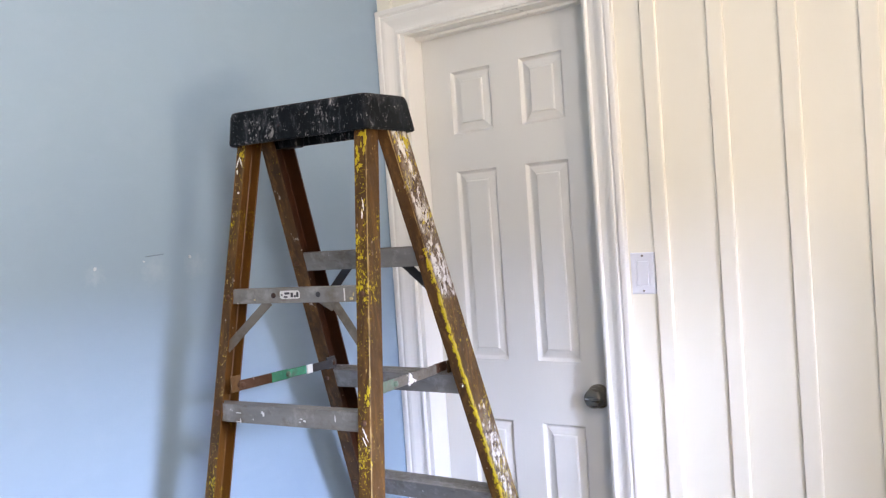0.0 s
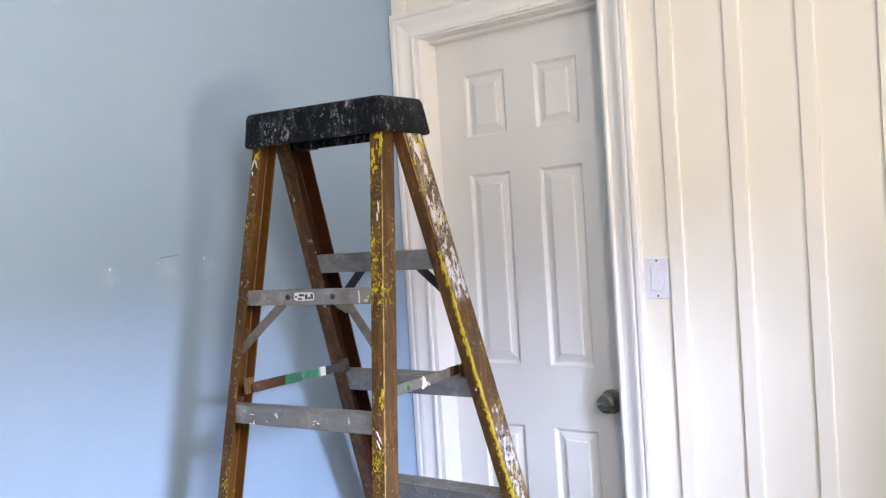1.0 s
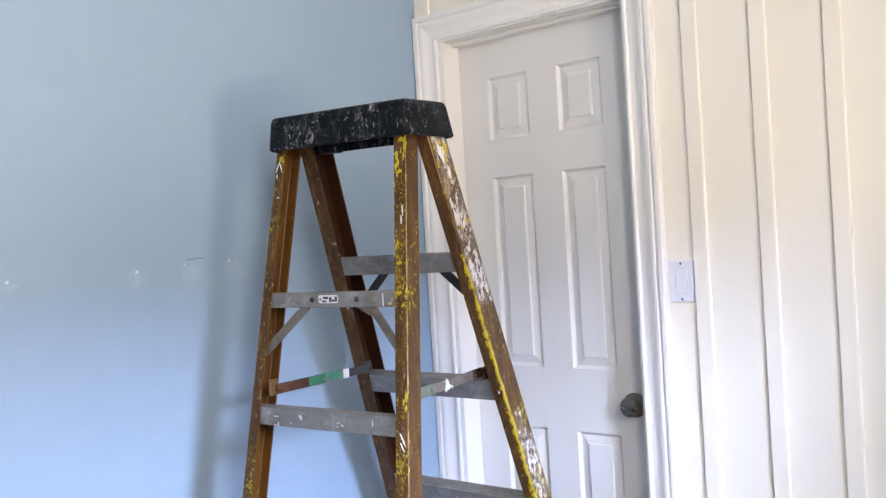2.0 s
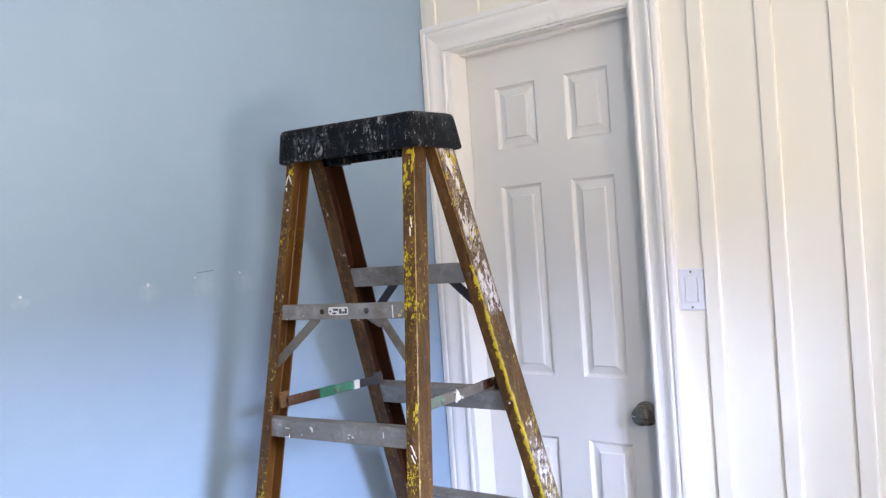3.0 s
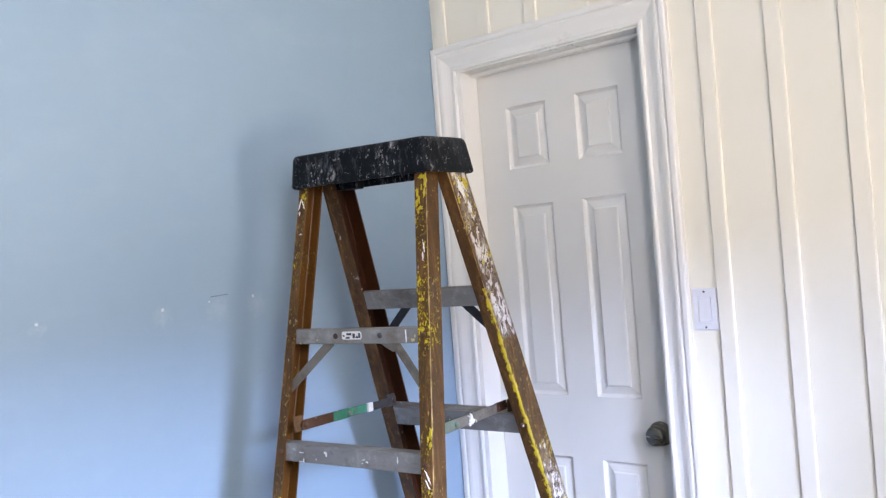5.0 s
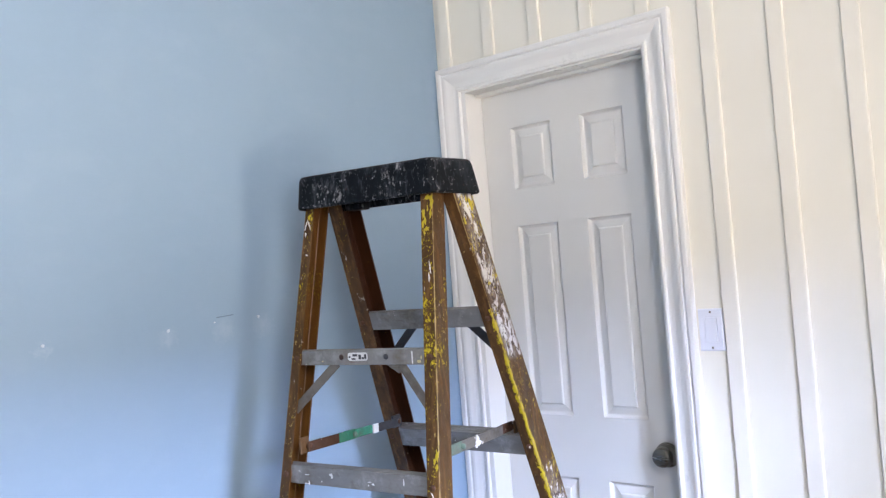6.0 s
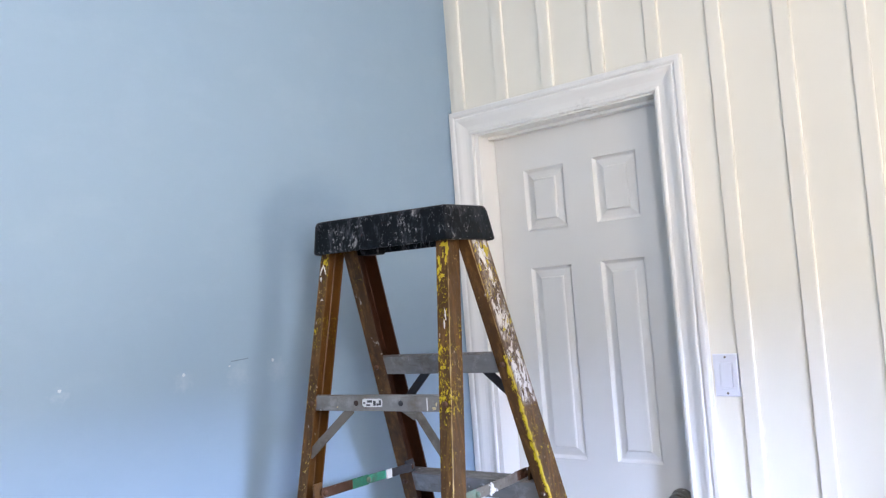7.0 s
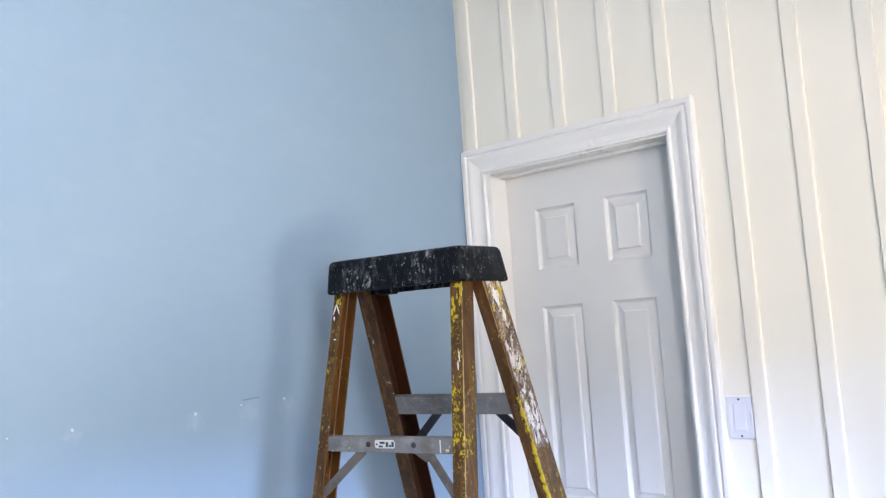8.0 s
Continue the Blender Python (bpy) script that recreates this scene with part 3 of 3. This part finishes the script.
def rail_dab(k, ob, a, z, wide, high, material, seed, tilt=0.0):
    """A dab on a rail's front lip, a metres in from its web."""
    side = -1 if k[1] == "l" else 1
    at = (side * (half(k, z) - a), front(k, z), z)
    down = Vector((side * RAILS[k][1], RAILS[k][3], -1.0)).normalized()
    x = Vector((1, 0, 0))
    along, across = down * math.cos(tilt) + x * math.sin(tilt), x * math.cos(tilt) - down * math.sin(tilt)
    dab("paint_fleck", at, across * wide / 2, along * high / 2, material, ob, seed, 20, 0.5)


# white scrapes and thick flakes of yellow
for a, z, wide, high, tilt in ((0.0082, 1.587, 0.0035, 0.027, -0.25), (0.0168, 1.588, 0.0032, 0.024, 0.42), (0.0175, 1.516, 0.007, 0.004, 0.0), (0.0085, 1.566, 0.004, 0.012, 0.1)):
    rail_dab("nl", rail_nl, a, z, wide, high, M_WHITEBLOT, int(z * 9000), tilt)
for a, z, wide, high, tilt in ((0.0100, 1.462, 0.0034, 0.026, 0.12), (0.0130, 1.442, 0.0042, 0.020, 0.08), (0.0135, 1.000, 0.0040, 0.030, 0.45), (0.0150, 0.986, 0.0030, 0.020, 0.5)):
    rail_dab("nr", rail_nr, a, z, wide, high, M_WHITEBLOT, int(z * 9000), tilt)
for a, z, wide, high in ((0.0030, 1.604, 0.008, 0.034), (0.0120, 1.614, 0.016, 0.014), (0.0060, 1.578, 0.005, 0.022), (0.0235, 1.582, 0.009, 0.024), (0.0200, 1.564, 0.008, 0.016), (0.0255, 1.556, 0.007, 0.020),
                         (0.0160, 1.546, 0.011, 0.010), (0.0220, 1.538, 0.006, 0.012), (0.0125, 1.590, 0.004, 0.012), (0.0045, 1.083, 0.008, 0.026), (0.0060, 1.060, 0.006, 0.016), (0.0110, 1.072, 0.005, 0.012)):
    rail_dab("nr", rail_nr, a, z, wide, high, M_YELLOW, int(a * 90000), 0.0)
for a, z, wide, high in ((0.0150, 1.606, 0.010, 0.012), (0.0225, 1.600, 0.006, 0.010)):
    rail_dab("nl", rail_nl, a, z, wide, high, M_YELLOW, int(a * 90000), 0.0)
for d, z, wide, high, paint in ((0.062, 1.597, 0.014, 0.030, 0), (0.055, 1.574, 0.008, 0.012, 0), (0.022, 1.628, 0.016, 0.012, 0), (0.010, 1.560, 0.010, 0.016, 0), (0.036, 1.585, 0.020, 0.040, 1), (0.052, 1.548, 0.013, 0.034, 1)):
    at = Vector((half("fr", z), front("fr", z) + d, z))
    dab("paint_fleck", at, Vector((0, wide / 2, 0)), Vector((RAILS["fr"][1], RAILS["fr"][3], -1.0)).normalized() * (high / 2), M_WHITEBLOT if paint else M_YELLOW, rail_fr, int(d * 9000), 20, 0.5, 0.0008, (1, 0, 0))

# cap: a moulded shell, open below
CAP_LOW = ((-0.188, -0.069), (0.193, -0.069), (0.2265, 0.093), (-0.216, 0.088))
CAP_HIGH = ((-0.183, -0.060), (0.187, -0.060), (0.2180, 0.072), (-0.207, 0.066))


def cap_outline(t, inset, radius, z):
    """The cap's rounded outline at height t (0 below, 1 above), drawn in by inset."""
    pts = [Vector(l).lerp(Vector(h), t) for l, h in zip(CAP_LOW, CAP_HIGH)]
    mid = sum(pts, Vector((0, 0))) / 4
    out = []
    for i, p in enumerate(pts):
        p = p + Vector((math.copysign(inset, mid.x - p.x), math.copysign(inset, mid.y - p.y)))
        a, b = (pts[i - 1] - pts[i]).normalized(), (pts[(i + 1) % 4] - pts[i]).normalized()
        for k in range(5):
            w = k / 4
            out.append((*(p + a * radius * (1 - w) ** 2 + b * radius * w ** 2), z))
    return out


bm = bmesh.new()
rings = [[bm.verts.new(p) for p in cap_outline(*ring)] for ring in (
    (0.0, 0.0045, 0.016, 1.6222), (0.02, 0.0010, 0.017, 1.6248), (0.06, 0.0, 0.017, 1.6285), (0.82, 0.0, 0.015, 1.6885), (0.92, 0.0014, 0.014, 1.6955), (0.98, 0.0036, 0.013, 1.6993), (1.0, 0.0080, 0.012, ZC + 0.005))]
inner = [[bm.verts.new(p) for p in cap_outline(*ring)] for ring in ((0.0, 0.0085, 0.012, 1.6222), (0.7, 0.0055, 0.009, 1.680))]
n = len(rings[0])
for a, b in list(zip(rings, rings[1:])) + [(inner[0], rings[0]), (inner[1], inner[0])]:
    for i in range(n):
        bm.faces.new((a[i], a[(i + 1) % n], b[(i + 1) % n], b[i]))
bm.faces.new(rings[-1])
bm.faces.new(inner[1][::-1])
cap = part("cap", bm, M_CAP, stepladder, "black plastic top cap smeared with grey and white paint")
part("lug", hull8([(-0.120, 0.035, 1.617), (-0.072, 0.035, 1.617), (-0.072, 0.070, 1.617), (-0.120, 0.070, 1.617),
                   (-0.125, 0.030, 1.6795), (-0.063, 0.030, 1.6795), (-0.063, 0.072, 1.6795), (-0.125, 0.072, 1.6795)], 0.003), M_CAP, cap)


def bolt(at, axis, r, parent, material=M_RUST):
    return part("bolt", lathe([(r, -0.002), (r, 0.0022), (r * 0.75, 0.0042), (r * 0.3, 0.0050)], at, axis, 12), material, parent, smooth=True)


# rear cross bars with their angle braces
def between(kl, kr, z, a):
    """The front of the bars that join two rails, at a across the ladder."""
    l, r = -half(kl, z), half(kr, z)
    return front(kl, z) + (front(kr, z) - front(kl, z)) * (a - l) / (r - l)


def cross_bar(z, high_, braced):
    ends = [(s * (half(k, z) - 0.0055), front(k, z) + 0.0055) for k, s in (("nl", -1), ("nr", 1))]
    h, t = high_ / 2, 0.003
    bm = bar_of([(0, z - h + 0.001), (0.001, z - h), (0.022, z - h), (0.022, z - h + t), (t, z - h + t), (t, z + h - t), (0.030, z + h - t),
                 (0.030, z + h), (0.001, z + h), (0, z + h - 0.001)], *ends)
    ob = part("cross_bar", bm, M_ALU, stepladder, "dull grey aluminium cross bar")
    for k, s in (("nl", -1), ("nr", 1)):
        bolt((s * (half(k, z) - 0.016), front(k, z) + 0.0005, z), (0, -1, 0), 0.0065, ob)
    if braced:
        for k, s in (("nl", -1), ("nr", 1)):
            top = (s * 0.088 + 0.006, between("nl", "nr", z, s * 0.088) + 0.013, z - h + 0.004)
            end = (s * (half(k, z - 0.115) - 0.016), front(k, z - 0.115) + 0.012, z - 0.118)
            part("brace", strap(top, end, (1, 0, s * 0.8), 0.021, 0.003), M_BRACE, ob, "flat aluminium angle brace")
            bolt((end[0], end[1] - 0.001, end[2] + 0.008), (0, -1, 0), 0.005, ob)
        # the bent tab by which the second brace hangs from the bar
        y = between("nl", "nr", z, 0.08) + 0.010
        part("tab", hull8([(0.091, y, z - h - 0.020), (0.104, y, z - h - 0.012), (0.104, y + 0.003, z - h - 0.012), (0.091, y + 0.003, z - h - 0.020),
                           (0.052, y, z - h + 0.004), (0.101, y, z - h + 0.004), (0.101, y + 0.003, z - h + 0.004), (0.052, y + 0.003, z - h + 0.004)], 0.001, 1), M_BRACE, ob)
    return ob


bar = cross_bar(1.2775, 0.033, True)
for s, tint in ((-1, M_HOLE), (1, M_DARK)):
    part("rivet", lathe([(0.0062, -0.001), (0.0062, 0.0012), (0.0045, 0.0022)], (s * 0.0625, between("nl", "nr", 1.2775, s * 0.0625) + 0.0055, 1.2785), (0, -1, 0), 16), tint, bar, smooth=True)
lower_bar = cross_bar(1.021, 0.041, False)
for z in (0.77, 0.52, 0.27):
    cross_bar(z, 0.041, False)
# sticker with unreadable print
def on_bar(name, xa, xb, za, zb, lift, material, parent):
    """A thin sheet that lies on the face of the braced bar."""
    ya, yb = (between("nl", "nr", 1.2775, x) + 0.0055 - lift for x in (xa, xb))
    return part(name, hull8([(xa, ya, za), (xb, yb, za), (xb, yb + lift, za), (xa, ya + lift, za), (xa, ya, zb), (xb, yb, zb), (xb, yb + lift, zb), (xa, ya + lift, zb)]), material, parent)


bm = bmesh.new()
outline = []
for cx, cz, a0 in ((0.0065, 1.2830, 0), (-0.0385, 1.2830, 90), (-0.0385, 1.2760, 180), (0.0065, 1.2760, 270)):
    for k in range(5):
        a = radians(a0 + k * 22.5)
        outline.append((cx + 0.0055 * math.cos(a), cz + 0.0055 * math.sin(a)))
sheet = [[bm.verts.new((x, between("nl", "nr", 1.2775, x) + 0.0055 - lift, z)) for x, z in outline] for lift in (0.0006, -0.0004)]
bm.faces.new(sheet[0])
bm.faces.new(sheet[1][::-1])
for k in range(len(outline)):
    j = (k + 1) % len(outline)
    bm.faces.new((sheet[0][k], sheet[0][j], sheet[1][j], sheet[1][k]))
sticker = part("sticker", bm, M_STICKER, bar, "small white sticker with worn print")
for xa, xb, za, zb in ((-0.041, -0.036, 1.277, 1.281), (-0.033, -0.022, 1.2725, 1.2765), (-0.030, -0.016, 1.280, 1.285), (-0.013, -0.006, 1.2735, 1.284), (-0.004, 0.002, 1.2735, 1.2785), (0.003, 0.009, 1.274, 1.285)):
    on_bar("print", xa, xb, za, zb, 0.0010, M_INK, sticker)
on_bar("paint_line", 0.1308, 0.1336, 1.2630, 1.2900, 0.0008, M_WHITEBLOT, bar)


def bar_dab(ob, x, z, wide, high, material, seed):
    run = Vector((1.0, (between("nl", "nr", z, 0.1) - between("nl", "nr", z, -0.1)) / 0.2, 0.0)).normalized()
    dab("paint_fleck", (x, between("nl", "nr", z, x) + 0.0055, z), run * wide / 2, Vector((0, 0, high / 2)), material, ob, seed, 12, 0.4)


for x, z, wide, high in ((0.1500, 1.281, 0.006, 0.009), (0.1555, 1.277, 0.004, 0.010), (0.1500, 1.268, 0.009, 0.006), (-0.118, 1.270, 0.004, 0.003)):
    bar_dab(bar, x, z, wide, high, M_CREAM, int(x * 9000 + 3000))


for x, z, wide, high in ((-0.1520, 1.0225, 0.017, 0.0022), (-0.1440, 1.0060, 0.0022, 0.008), (-0.1510, 1.0035, 0.016, 0.0020), (-0.0800, 1.0265, 0.010, 0.009), (-0.0770, 1.0210, 0.005, 0.006),
                         (0.1200, 1.0235, 0.0032, 0.016), (0.0280, 1.0190, 0.009, 0.0025), (0.0380, 1.0150, 0.006, 0.004), (0.0260, 1.0120, 0.004, 0.003)):
    bar_dab(lower_bar, x, z, wide, high, M_WHITEBLOT, int(x * 9000 + 3000))


# steps on the far side
def tread(z, braced):
    high_, deep = (0.045 if braced else 0.050), 0.072
    ends = [(s * (half(k, z) - 0.0055), front(k, z) + 0.006) for k, s in (("fl", -1), ("fr", 1))]
    lean, t = 0.37 * high_, 0.003
    sec = [(lean, z - high_), (0, z - 0.0012), (0.0012, z)]
    for k in range(7):
        r0 = 0.008 + k * 0.008
        sec += [(r0, z), (r0 + 0.001, z + 0.0014), (r0 + 0.004, z + 0.0014), (r0 + 0.005, z)]
    sec += [(deep, z), (deep + 0.0015, z - 0.0015), (deep + 0.0015, z - high_), (deep - 0.0015, z - high_), (deep - 0.0015, z - t), (t + 0.001, z - t), (lean + t, z - high_)]
    ob = part("step", bar_of(sec, *ends), M_ALU, stepladder, "ribbed grey aluminium step")
    for k, s in (("fl", -1), ("fr", 1)):
        bolt((s * (half(k, z - 0.025) - 0.016), front(k, z - 0.025) + 0.0005, z - 0.025), (0, -1, 0.2), 0.0065, ob)
        if braced:
            part("brace", strap((s * 0.085 + 0.034, between("fl", "fr", z, s * 0.085) + 0.066, z - high_ + 0.006), (s * (half(k, z - 0.135) - 0.018) + 0.006, front(k, z - 0.135) + 0.055, z - 0.142), (1, 0, s * 0.8), 0.022, 0.004), M_DARK, ob, "dark steel angle brace")
    return ob


for z, braced in ((1.3625, True), (1.046, False), (0.722, False), (0.405, False), (0.09, False)):
    tread(z, braced)


# folding spreaders
def spreader(s, near, far, joint, sections, tail):
    near, far = Vector(near), Vector(far)
    spread = tagged(holder("spreader"), "folding steel spreader strap")
    spread.parent = stepladder
    d = far - near
    for a, b, material, name, wide in sections:
        side = 0.0 if a < joint else 0.0046
        p, q = near + d * a, near + d * b
        off = Vector((-s * side, 0, 0))
        part(name, strap(p + off, q + off, (0, 0, 1), wide, 0.004), material, spread)
    for a in (0.02, joint, 0.97):
        p = near + d * a
        part("rivet", lathe([(0.0065, -0.0075), (0.0065, 0.0065), (0.0045, 0.0085)], p, (1, 0, 0), 14), M_DULLGREEN if a == joint else M_RUST, spread, smooth=True)
    part("bracket", strap(near + Vector((-s * -0.010, -0.016, 0.004)), near + Vector((-s * -0.010, 0.014, 0.004)), (0, 0, 1), 0.036, 0.006), M_BRACKET, spread, "rusty amber steel bracket")
    part("bracket", strap(far + Vector((s * 0.010, -0.020, 0.0)), far + Vector((s * 0.010, 0.016, 0.0)), (0, 0, 1), 0.032, 0.006), tail, spread, "steel bracket")
    return spread


spreader(-1, (-0.158, -0.122, 1.080), (-0.160, 0.258, 1.066), 0.46,
         ((0.0, 0.30, M_RUST, "strap", 0.023), (0.30, 0.47, M_GREEN, "green_band", 0.024), (0.44, 0.66, M_GREEN, "green_band", 0.021), (0.66, 0.72, M_WHITEBLOT, "white_band", 0.0225), (0.72, 1.0, M_DARK, "strap", 0.021)), M_DARK)
right_spreader = spreader(1, (0.168, -0.122, 1.068), (0.176, 0.258, 1.062), 0.33,
         ((0.0, 0.13, M_ALU, "strap", 0.023), (0.13, 0.33, M_DULLGREEN, "green_band", 0.024), (0.31, 0.84, M_BRACE, "strap", 0.0235), (0.84, 1.0, M_RUST, "strap", 0.023)), M_BRACKET)
# a thick blot of white paint with its drips on one spreader
for y, z, wide, high, seed in ((0.070, 1.066, 0.016, 0.019, 3), (0.076, 1.058, 0.022, 0.012, 8), (0.063, 1.054, 0.009, 0.010, 5), (0.092, 1.0555, 0.007, 0.006, 9), (0.068, 1.074, 0.006, 0.010, 4)):
    dab("paint_blot", (0.1742, y, z), (0, wide / 2, 0), (0, 0, high / 2), M_WHITEBLOT, right_spreader, seed, 18, 0.35, 0.0022, (1, 0, 0))
